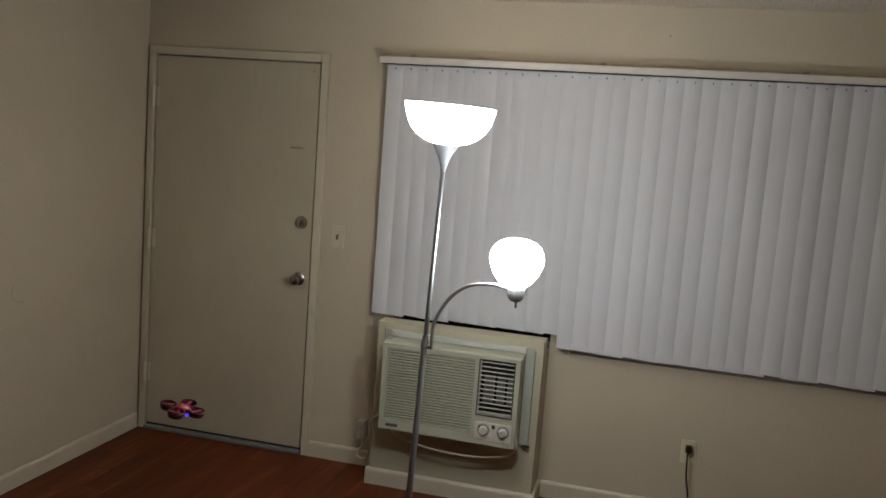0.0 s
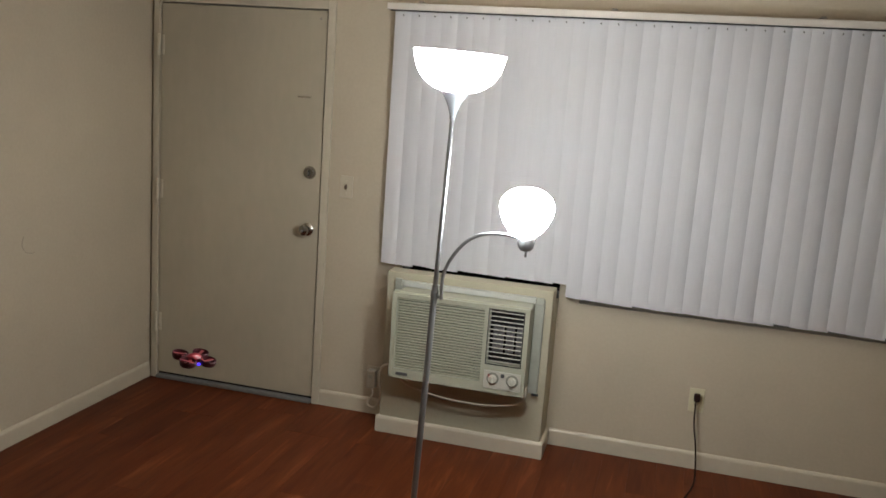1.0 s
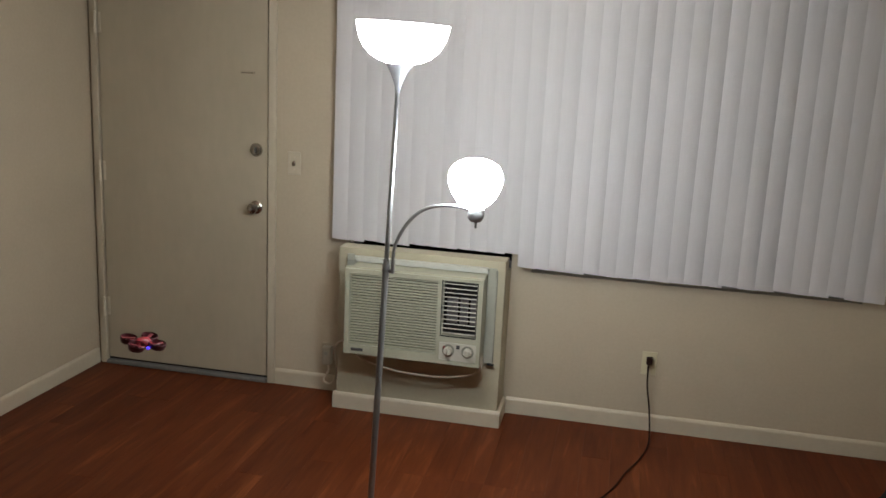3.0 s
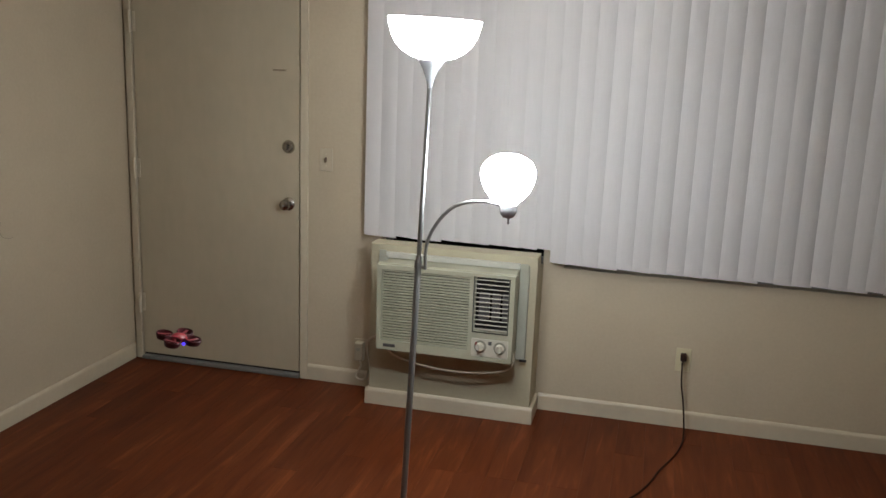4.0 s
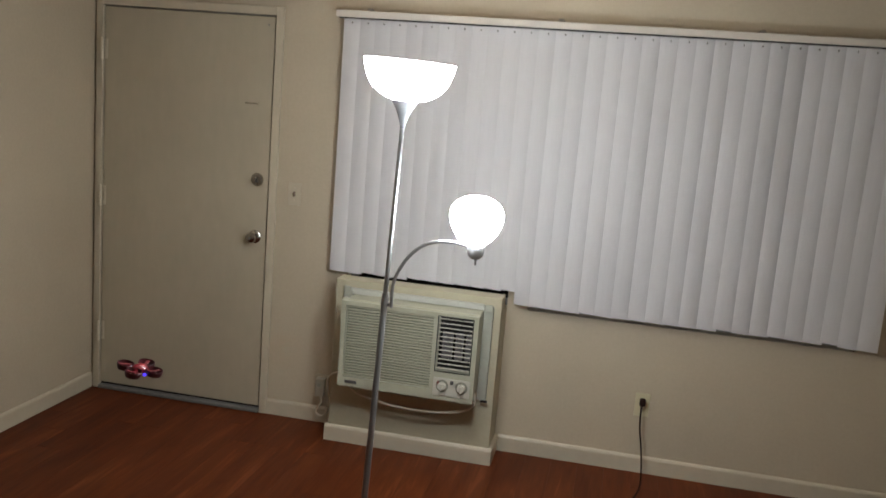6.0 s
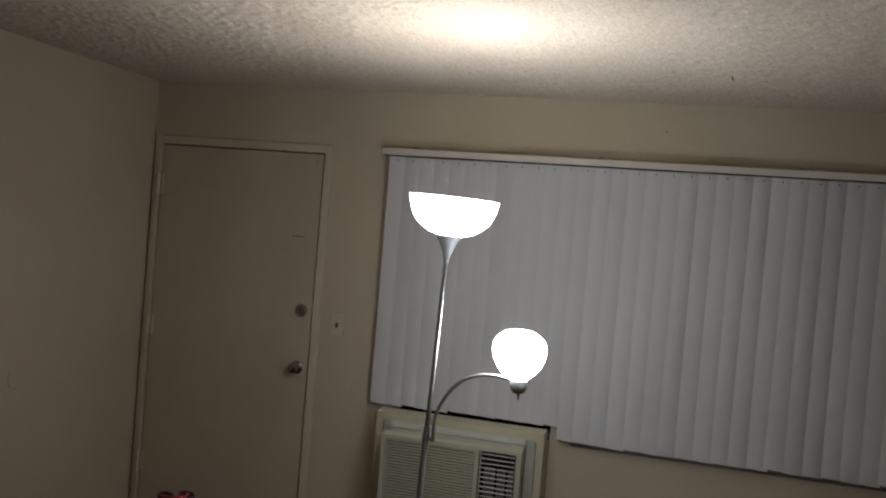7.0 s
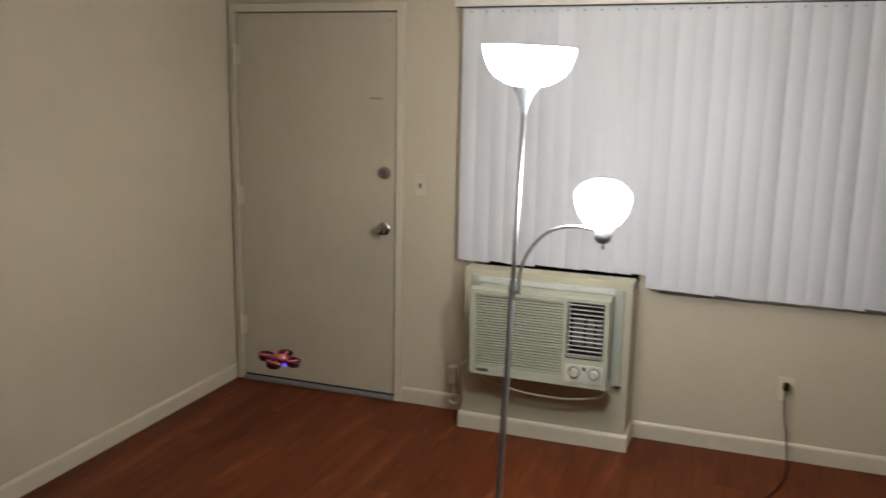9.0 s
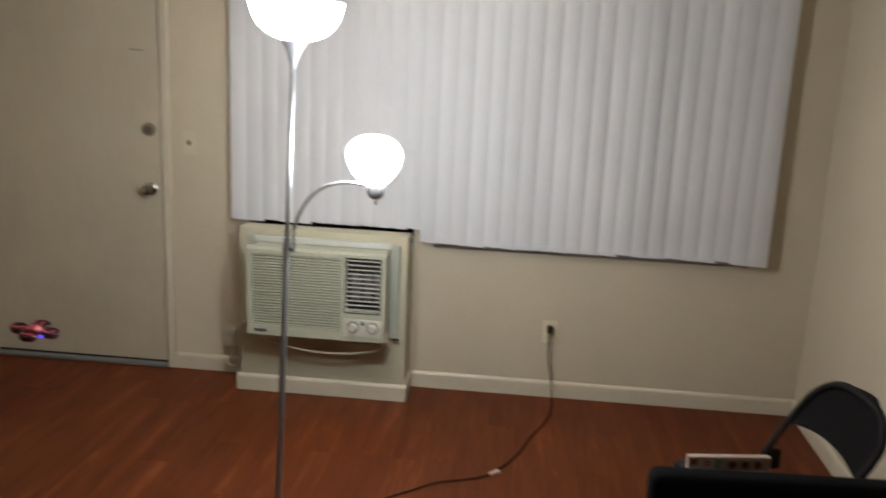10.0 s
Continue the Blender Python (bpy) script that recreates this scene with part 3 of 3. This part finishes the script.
# ---- air conditioner ----
def air_conditioner():
    x0, x1, y, z0, z1 = 1.530, 2.174, -0.380, 0.340, 0.748
    o = Vector((x0, BOX_Y, z0))
    a = thing("air_conditioner", "ivory through-wall air conditioner with louvered front", "air conditioner", at=o + Vector((-0.002, 0, 0.010)))

    def put(name, bm, mat, label="", smooth=False, parent=a):
        bm.transform(Matrix.Translation(-o))
        return part(name, bm, mat, parent, label, smooth)

    put("case", box(x0 + 0.006, x1 - 0.006, y + 0.045, BOX_Y - 0.001, z0 + 0.012, z1 - 0.004, 0.006), AC_CASE)
    # front bezel as a frame with two wells
    ix0, ix1, iz0, iz1 = 1.552, 1.968, 0.385, 0.727
    gx0, gx1, gz0, gz1 = 1.992, 2.148, 0.479, 0.730
    bm = bmesh.new()
    back = y + 0.045
    for bx0, bx1, bz0, bz1 in ((x0, ix0, z0, z1), (ix0, x1, iz1 if iz1 > gz1 else gz1, z1), (ix1, gx0, z0, 0.7299), (gx1, x1, z0, 0.7299),
                               (ix0, ix1, z0, iz0), (gx0, gx1, z0, gz0), (ix0, ix1, iz1, 0.7299)):
        add_box(bm, bx0, bx1, y, back, bz0, bz1)
    bmesh.ops.remove_doubles(bm, verts=bm.verts[:], dist=0.0002)
    front = put("front_panel", bm, AC_CASE, "ivory plastic front")
    put("rounded_edge", box(x0 - 0.004, x1 + 0.004, y + 0.012, back + 0.004, z1 - 0.006, z1 + 0.006, 0.005, 3), AC_CASE, parent=front)
    # The shade behind the louvers is in this sheet's colour.
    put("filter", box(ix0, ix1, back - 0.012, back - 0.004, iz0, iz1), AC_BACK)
    n = 26
    for i in range(n):
        z = iz0 + (iz1 - iz0) * (i + 0.5) / n
        bm = box(ix0, ix1, -0.006, 0.006, -0.0034, 0.0034, 0.0011, 1)
        bm.transform(Matrix.Translation((0, y + 0.012, z)) @ Matrix.Rotation(radians(12), 4, "X"))
        put("louver", bm, AC_SLAT)
    put("duct", box(gx0, gx1, back - 0.006, back + 0.03, gz0, gz1), AC_DARK)
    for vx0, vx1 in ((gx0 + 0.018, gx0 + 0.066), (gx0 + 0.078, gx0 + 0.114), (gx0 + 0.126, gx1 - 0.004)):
        put("vane", box(vx0, vx1, y + 0.024, y + 0.037, gz0 + 0.052, gz1 - 0.075, 0.002, 1), AC_VANE, "grey air vane toned darker for the vent's shade")
    for i in range(12):
        z = gz0 + (gz1 - gz0) * (i + 0.5) / 12
        bm = box(gx0, gx1, -0.006, 0.006, -0.0022, 0.0022, 0.0008, 1)
        bm.transform(Matrix.Translation((0, y + 0.008, z)) @ Matrix.Rotation(radians(-14), 4, "X"))
        put("blade", bm, AC_PLATE)
    rim = box(gx0 - 0.005, gx1 + 0.005, y - 0.002, y - 0.0003, gz0 - 0.006, gz0 - 0.001)
    add_box(rim, gx0 - 0.005, gx1 + 0.005, y - 0.002, y - 0.0003, gz1 + 0.001, gz1 + 0.004)
    add_box(rim, gx0 - 0.005, gx0 - 0.001, y - 0.002, y - 0.0003, gz0 - 0.001, gz1 + 0.001)
    add_box(rim, gx1 + 0.001, gx1 + 0.005, y - 0.002, y - 0.0003, gz0 - 0.001, gz1 + 0.001)
    put("vent_rim", rim, AC_DARK, "dark outline round the vent")
    plate = put("control_plate", box(1.988, 2.158, y - 0.004, y - 0.0002, 0.362, 0.446, 0.003), AC_PLATE)
    for kx in (2.030, 2.120):
        dial = put("dial", lathe([(0.029, 0.0), (0.029, 0.0012), (0.0285, 0.0016), (0.0, 0.0016)], 32, along_y((kx, y - 0.0042, 0.410))), DIAL, "printed dial ring", parent=plate)
        put("knob", lathe([(0.0195, 0.0), (0.0185, 0.014), (0.0165, 0.017), (0.0, 0.018)], 28, along_y((kx, y - 0.0062, 0.410))), AC_PLATE, "round cream knob", True, plate)
        put("grip", box(kx - 0.0035, kx + 0.0035, y - 0.033, y - 0.0245, 0.394, 0.426, 0.002), AC_PLATE, "", False, plate)
    put("scale_mark", box(2.006, 2.016, y - 0.0075, y - 0.0061, 0.416, 0.430), RED_INK, "", False, plate)
    put("button", box(2.067, 2.083, y - 0.009, y - 0.0042, 0.421, 0.438, 0.001), BADGE, "small dark button", False, plate)
    put("badge", box(1.566, 1.624, y - 0.003, y - 0.0002, 0.356, 0.370, 0.001), BADGE, "small dark maker's plate")
    # sleeve and side curtains against the wall box
    put("top_flange", box(1.520, 2.170, BOX_Y - 0.026, BOX_Y - 0.0005, z1 - 0.002, 0.772, 0.003), AC_FLANGE, "pale top mounting flange")
    put("side_curtain", box(x1 - 0.004, 2.214, BOX_Y - 0.026, BOX_Y - 0.0005, 0.312, 0.762, 0.003), AC_SIDE, "grey side filler panel")
    put("side_curtain", box(1.488, x0 + 0.004, BOX_Y - 0.026, BOX_Y - 0.0005, 0.312, 0.762, 0.003), AC_SIDE, "grey side filler panel")
    put("corner_tab", box(1.492, 1.526, BOX_Y - 0.034, BOX_Y - 0.0265, 0.748, 0.784, 0.003), AC_SIDE)
    put("corner_tab", box(2.176, 2.212, BOX_Y - 0.034, BOX_Y - 0.0265, 0.740, 0.776, 0.003), AC_SIDE)
    put("latch", box(2.190, 2.224, BOX_Y - 0.036, BOX_Y - 0.0265, 0.306, 0.316, 0.002), AC_DARK)
    put("power_cord", tube([(2.166, -0.315, 0.385), (2.176, -0.322, 0.352), (2.170, -0.318, 0.315), (2.131, -0.305, 0.276), (2.014, -0.300, 0.249), (1.90, -0.300, 0.243),
                            (1.790, -0.300, 0.247), (1.684, -0.300, 0.263), (1.600, -0.300, 0.286), (1.555, -0.290, 0.318), (1.548, -0.28, 0.352)], 0.0050, 10), WHITE_CORD, "hanging white power cord", True)
    return a


air_conditioner()


# ---- small fixtures on the wall ----
def wall_plate(name, x, z, label, category):
    o = Vector((x, 0, z))
    p = thing(name, label, category, at=o)
    part("plate", box(-0.035, 0.035, -0.006, -0.0004, -0.0575, 0.0575, 0.003), SWITCH_PLATE if name == "light_switch" else PLATE, p)
    for dz in ((-0.030, 0.030) if name == "light_switch" else (0.0,)):
        part("screw", lathe([(0.0035, 0.0), (0.003, 0.001), (0.0, 0.0012)], 10, along_y((0, -0.006, dz))), HINGE, p)
    return p


switch = wall_plate("light_switch", 1.125, 1.174, "ivory wall switch plate with a dark toggle", "light switch")
bm = box(-0.0045, 0.0045, -0.020, 0.0, -0.011, 0.011, 0.002)
bm.transform(Matrix.Translation((0, -0.004, 0.004)) @ Matrix.Rotation(radians(22), 4, "X"))
part("toggle", bm, BROWN_TOGGLE, switch)
outlet = wall_plate("wall_outlet", 2.938, 0.339, "ivory wall outlet holding a black plug", "outlet")
for dz in (-0.020, 0.020):
    face = part("receptacle", lathe([(0.0165, 0.0), (0.0165, 0.0015), (0.0, 0.0018)], 20, along_y((0, -0.006, dz))), PLATE, outlet)
    for dx in (-0.006, 0.006):
        part("slot", box(dx - 0.001, dx + 0.001, -0.0082, -0.0075, dz - 0.004, dz + 0.004), BLACK_PLASTIC, face)

cord = thing("extension_cord", "black extension cord plugged in and trailing on the floor", "cord", at=(2.938, -0.01, 0.357))
o = Vector((2.938, -0.01, 0.357))
bm = box(2.924, 2.952, -0.040, -0.0085, 0.340, 0.376, 0.006)
bm.transform(Matrix.Translation(-o))
part("plug", bm, BLACK_CORD, cord)
bm = tube([(2.936, -0.034, 0.344), (2.935, -0.042, 0.304), (2.940, -0.040, 0.226), (2.955, -0.045, 0.146), (2.964, -0.065, 0.076), (2.967, -0.13, 0.020),
           (2.957, -0.224, 0.006), (2.920, -0.366, 0.005), (2.859, -0.525, 0.005), (2.824, -0.646, 0.005), (2.776, -0.760, 0.005), (2.734, -0.836, 0.007)], 0.0040, 8)
bm.transform(Matrix.Translation(-o))
part("wire", bm, BLACK_CORD, cord, "", True)
bm = box(-0.026, 0.026, -0.010, 0.010, 0.0, 0.014, 0.005)
bm.transform(Matrix.Translation((2.720, -0.866, 0.0)) @ Matrix.Rotation(radians(48), 4, "Z"))
bm.transform(Matrix.Translation(-o))
part("socket_end", bm, CONNECTOR, cord, "pale pinkish cord connector")

lamp_cord = thing("lamp_cord", "thin dark lamp cord lying on the floor", "cord", at=(2.096, -1.386, 0))
bm = tube([(2.699, -0.888, 0.007), (2.649, -0.920, 0.005), (2.588, -0.946, 0.004), (2.486, -0.991, 0.004), (2.403, -1.065, 0.004), (2.310, -1.145, 0.004), (2.215, -1.243, 0.004), (2.143, -1.342, 0.004), (2.096, -1.386, 0.006)], 0.0038, 8)
bm.transform(Matrix.Translation((-2.096, 1.386, 0)))
part("wire", bm, BLACK_CORD, lamp_cord, "", True)

plug = thing("power_adapter", "white safety plug in the wall beside the box", "plug", at=(1.328, 0, 0.197))
o = Vector((1.328, 0, 0.197))
bm = box(1.306, 1.351, -0.052, -0.0085, 0.150, 0.246, 0.006)
bm.transform(Matrix.Translation(-o))
part("body", bm, PLUG_BODY, plug)
bm = box(1.292, 1.362, -0.008, -0.0004, 0.142, 0.257, 0.003)
bm.transform(Matrix.Translation(-o))
part("plate", bm, SWITCH_PLATE, plug)
bm = box(1.318, 1.338, -0.0545, -0.0525, 0.205, 0.222, 0.001, 1)
bm.transform(Matrix.Translation(-o))
part("test_button", bm, AC_SIDE, plug)
bm = tube([(1.330, -0.036, 0.152), (1.338, -0.038, 0.118), (1.318, -0.050, 0.078), (1.330, -0.062, 0.060), (1.372, -0.085, 0.068), (1.402, -0.11, 0.115),
           (1.416, -0.15, 0.18), (1.418, -0.18, 0.25), (1.424, -0.206, 0.305), (1.455, -0.222, 0.345), (1.500, -0.235, 0.362)], 0.0056, 8)
bm.transform(Matrix.Translation(-o))
part("wire", bm, WHITE_CORD, plug, "", True)

nail = tagged(part("nail", lathe([(0.0035, 0.0), (0.0035, 0.006), (0.0, 0.007)], 10, along_y((2.658, -0.0005, 2.239))), BROWN_TOGGLE), "tiny dark nail head in the wall", "nail")
hook = tagged(part("ceiling_hook", tube([(2.888, -0.73, 2.373), (2.888, -0.73, 2.359), (2.891, -0.73, 2.354), (2.896, -0.73, 2.354)], 0.003, 8), DARK_STEEL), "small dark hook in the ceiling", "hook")
scuff = tagged(part("wall_scuff", tube([(0.001, -0.962, 0.930), (0.001, -0.972, 0.895), (0.001, -0.955, 0.862), (0.001, -0.915, 0.848), (0.001, -0.895, 0.850)], 0.0016, 6), SCUFF), "faint curved scuff on the side wall", "scuff")


# ---- toy quadcopter ----
def drone(at, turn):
    d = thing("drone", "small red quadcopter with ducted rotors in flight", "drone", at=at)
    d.rotation_euler = (radians(9), radians(6), radians(turn))
    d.scale = (0.80, 0.80, 0.80)
    bm = lathe([(0.0, -0.014), (0.020, -0.012), (0.030, -0.002), (0.028, 0.009), (0.016, 0.019), (0.0, 0.023)], 20, Matrix.Diagonal((1.15, 0.85, 1, 1)))
    part("body", bm, DRONE_RED, d, "glossy red shell", True)
    part("led", lathe([(0.0, -0.006), (0.006, -0.003), (0.006, 0.003), (0.0, 0.006)], 12, Matrix.Translation((0.005, -0.034, -0.006))), BLUE_LED, d, "glowing blue light", True)
    for sx, sy in ((1, 1), (1, -1), (-1, 1), (-1, -1)):
        c = Vector((0.040 * sx, 0.035 * sy, 0.003))
        part("arm", tube([(0.012 * sx, 0.010 * sy, 0.002), c * 0.5, (c.x, c.y, -0.003)], 0.0055, 8, 4), DRONE_RED, d, "", True)
        guard = part("rotor_guard", lathe([(0.026, -0.012), (0.029, -0.005), (0.031, 0.007), (0.029, 0.010), (0.0275, 0.006), (0.0245, -0.010), (0.026, -0.012)], 28, Matrix.Translation(c)), DRONE_DARK, d, "round duct ring", True)
        part("motor", lathe([(0.0, -0.024), (0.0035, -0.022), (0.006, -0.012), (0.0065, 0.003), (0.0, 0.005)], 12, Matrix.Translation(c)), DRONE_DARK, d, "", True)
        bm = box(-0.024, 0.024, -0.006, 0.006, 0.005, 0.0062, 0.0005, 1)
        bm.transform(Matrix.Translation(c) @ Matrix.Rotation(radians(30 * sx + 15 * sy), 4, "Z"))
        part("propeller", bm, ROTOR, d, "dark red two-bladed rotor")
    return d


drone((1.410, -1.9, 0.858), 55)


# ---- folding chair ----
def folding_chair(at, turn):
    """Faces +y in its own frame, with the back at the rear."""
    c = thing("folding_chair", "black steel folding chair with a curved back", "chair", at=at)
    c.rotation_euler = (0, 0, radians(turn))
    w = 0.203
    pts = [(-w, 0.30, 0.0), (-w, 0.16, 0.30), (-w, 0.06, 0.50), (-w, -0.02, 0.630), (-w * 0.89, -0.055, 0.688), (-w * 0.55, -0.08, 0.735), (0, -0.085, 0.748),
           (w * 0.55, -0.08, 0.735), (w * 0.89, -0.055, 0.688), (w, -0.02, 0.630), (w, 0.06, 0.50), (w, 0.16, 0.30), (w, 0.30, 0.0)]
    part("front_frame", tube(pts, 0.0115, 12, 6), CHAIR_METAL, c, "bent black tube frame", True)
    bm = bmesh.new()
    rows = []
    for k in range(9):
        h = k / 8
        z = 0.562 + 0.186 * h
        half = w * (1.0 if z < 0.625 else 1.0 - 0.62 * ((z - 0.625) / 0.123) ** 2)
        rows.append([bm.verts.new((half * (2 * j / 12 - 1), 0.018 - 0.115 * h - 0.025 * (1 - (2 * j / 12 - 1) ** 2),
                                   z + (0.03 * (1 - (2 * j / 12 - 1) ** 2) if k == 0 else 0))) for j in range(13)])
    for a, b in zip(rows, rows[1:]):
        for j in range(12):
            bm.faces.new((a[j], a[j + 1], b[j + 1], b[j]))
    bmesh.ops.solidify(bm, geom=bm.faces[:], thickness=0.006)
    part("backrest", bm, CHAIR_METAL, c, "curved black sheet-metal back", True)
    part("seat", box(-w + 0.03, w - 0.03, 0.11, 0.40, 0.420, 0.445, 0.010, 3), CHAIR_METAL, c, "black pressed-metal seat")
    for s in (-1, 1):
        part("rear_leg", tube([(s * (w - 0.022), -0.17, 0.0), (s * (w - 0.022), 0.02, 0.26), (s * (w - 0.022), 0.14, 0.43)], 0.0105, 10, 4), CHAIR_METAL, c, "", True)
        part("rivet", lathe([(0.008, 0.0), (0.006, 0.004), (0.0, 0.005)], 12, Matrix.Translation((s * (w + 0.011), 0.05, 0.52)) @ Matrix.Rotation(radians(90 * s), 4, "Y")), CHROME, c)
        part("foot_cap", lathe([(0.0, 0.0), (0.015, 0.0), (0.015, 0.03), (0.0, 0.034)], 12, Matrix.Translation((s * w, 0.30, 0.0))), BLACK_PLASTIC, c)
        part("hinge_plate", box(s * w - 0.012, s * w + 0.012, 0.030, 0.095, 0.400, 0.468, 0.008), CHAIR_METAL, c, "black seat hinge plate")
    for y, z in ((0.235, 0.14), (-0.09, 0.11)):
        part("crossbar", tube([(-w + 0.015, y, z), (w - 0.015, y, z)], 0.007, 8, 2), CHAIR_METAL, c)
    return c


folding_chair((3.719, -1.60, 0.0), 100.0).scale = (1, 1, 0.986)


def toy_box(at, turn):
    """A slim printed carton standing on its long edge."""
    b = thing("toy_box", "slim white printed cardboard box standing on the chair seat", "box", at=at)
    b.rotation_euler = (0, 0, radians(turn))
    part("carton", box(-0.122, 0.122, -0.010, 0.010, 0.0, 0.136, 0.002), CARD, b)
    part("tray_photo", box(-0.018, 0.118, -0.0112, -0.0102, 0.096, 0.129), PHOTO, b, "brownish product photo")
    for x0, x1, z0, z1, ink in ((-0.116, -0.096, 0.112, 0.130, RED_INK), (-0.074, -0.056, 0.118, 0.124, RED_INK), (-0.074, -0.056, 0.109, 0.114, RED_INK),
                                (-0.046, -0.022, 0.100, 0.129, TEAL_INK), (-0.110, -0.060, 0.020, 0.088, RED_INK)):
        part("print", box(x0, x1, -0.0114, -0.0102, z0, z1), ink, b, "printed colour block")
    for k in range(3):
        part("print", lathe([(0.0115, 0.0), (0.0115, 0.0008), (0.0, 0.0010)], 16, along_y((0.008 + 0.038 * k, -0.0113, 0.112))), DRONE_DARK, b, "dark red printed shape")
    return b


toy_box((3.404, -1.730, 0.4400), 9)


def padded_chair(at, turn):
    """Back towards -y in its own frame."""
    c = thing("padded_chair", "black fabric padded chair with a straight back", "chair", at=at)
    c.rotation_euler = (0, 0, radians(turn))
    part("backrest", box(-0.28, 0.28, -0.03, 0.04, 0.42, 0.812, 0.022, 4), BLACK_FABRIC, c, "upright black padded back", True)
    part("seat", box(-0.26, 0.26, 0.0, 0.48, 0.36, 0.46, 0.03, 4), BLACK_FABRIC, c, "black padded seat", True)
    for sx in (-1, 1):
        for y in (0.02, 0.44):
            part("leg", lathe([(0.0, 0.0), (0.014, 0.0), (0.02, 0.37), (0.0, 0.37)], 12, Matrix.Translation((0.22 * sx, y, 0))), BLACK_PLASTIC, c)
    return c


padded_chair((3.357, -2.32, 0.0), 3)


# ---- television by the side wall ----
def television():
    y0, y1, x, z0, z1 = -3.24, -2.224, 0.30, 0.40, 0.997
    t = thing("television", "black flat television switched off on a low stand", "television", at=(x, (y0 + y1) / 2, 0.331))
    o = Vector((x, (y0 + y1) / 2, 0.331))

    def put(name, bm, mat, label=""):
        bm.transform(Matrix.Translation(-o))
        return part(name, bm, mat, t, label)

    put("casing", box(x - 0.045, x, y0, y1, z0 + 0.02, z1, 0.016, 3), BLACK_PLASTIC)
    put("screen", box(x + 0.0005, x + 0.002, y0 + 0.02, y1 - 0.02, z0 + 0.045, z1 - 0.02), SCREEN, "dark glossy screen")
    put("foot", box(x - 0.10, x + 0.10, (y0 + y1) / 2 - 0.22, (y0 + y1) / 2 + 0.22, 0.331, 0.345, 0.005), BLACK_PLASTIC)
    put("neck", box(x - 0.03, x - 0.01, (y0 + y1) / 2 - 0.06, (y0 + y1) / 2 + 0.06, 0.345, z0 + 0.03), BLACK_PLASTIC)
    s = thing("television_stand", "low black stand under the television", "cabinet", at=(0.25, (y0 + y1) / 2, 0))
    o = Vector((0.25, (y0 + y1) / 2, 0))
    put2 = [("top", box(0.02, 0.47, y0 - 0.05, y1 + 0.03, 0.30, 0.33, 0.004)), ("shelf", box(0.04, 0.45, y0, y1, 0.06, 0.08, 0.003)),
            ("side_panel", box(0.04, 0.45, y0 - 0.03, y0 - 0.005, 0.0, 0.30, 0.003)), ("side_panel", box(0.04, 0.45, y1 - 0.015, y1 + 0.01, 0.0, 0.30, 0.003))]
    for name, bm in put2:
        bm.transform(Matrix.Translation(-o))
        part(name, bm, BLACK_PLASTIC, s)


television()


# ---- floor planks ----
def planks():
    width, length, gap = 0.127, 1.22, 0.0001
    rng, meshes = random.Random(8), {}

    def plank_mesh(w, l):
        key = (round(w, 3), round(l, 2))
        if key not in meshes:
            meshes[key] = finish(box(-w / 2 + gap, w / 2 - gap, -l / 2 + gap, l / 2 - gap, -0.011, 0.0, 0.0004, 1), "plank", PLANK)
        return meshes[key]

    x = 0.0
    while x < ROOM_X - 0.01:
        w = min(width, ROOM_X - x)
        y, l = 0.0, rng.choice((0.2, 0.4, 0.6, 0.8, 1.0, 1.22))
        while y > ROOM_Y + 0.01:
            l = min(l, y - ROOM_Y)
            p = new("plank", plank_mesh(w, l))
            p.location = (x + w / 2, y - l / 2, 0)
            p.parent = floor
            y, l = y - l, length
        x += width


planks()
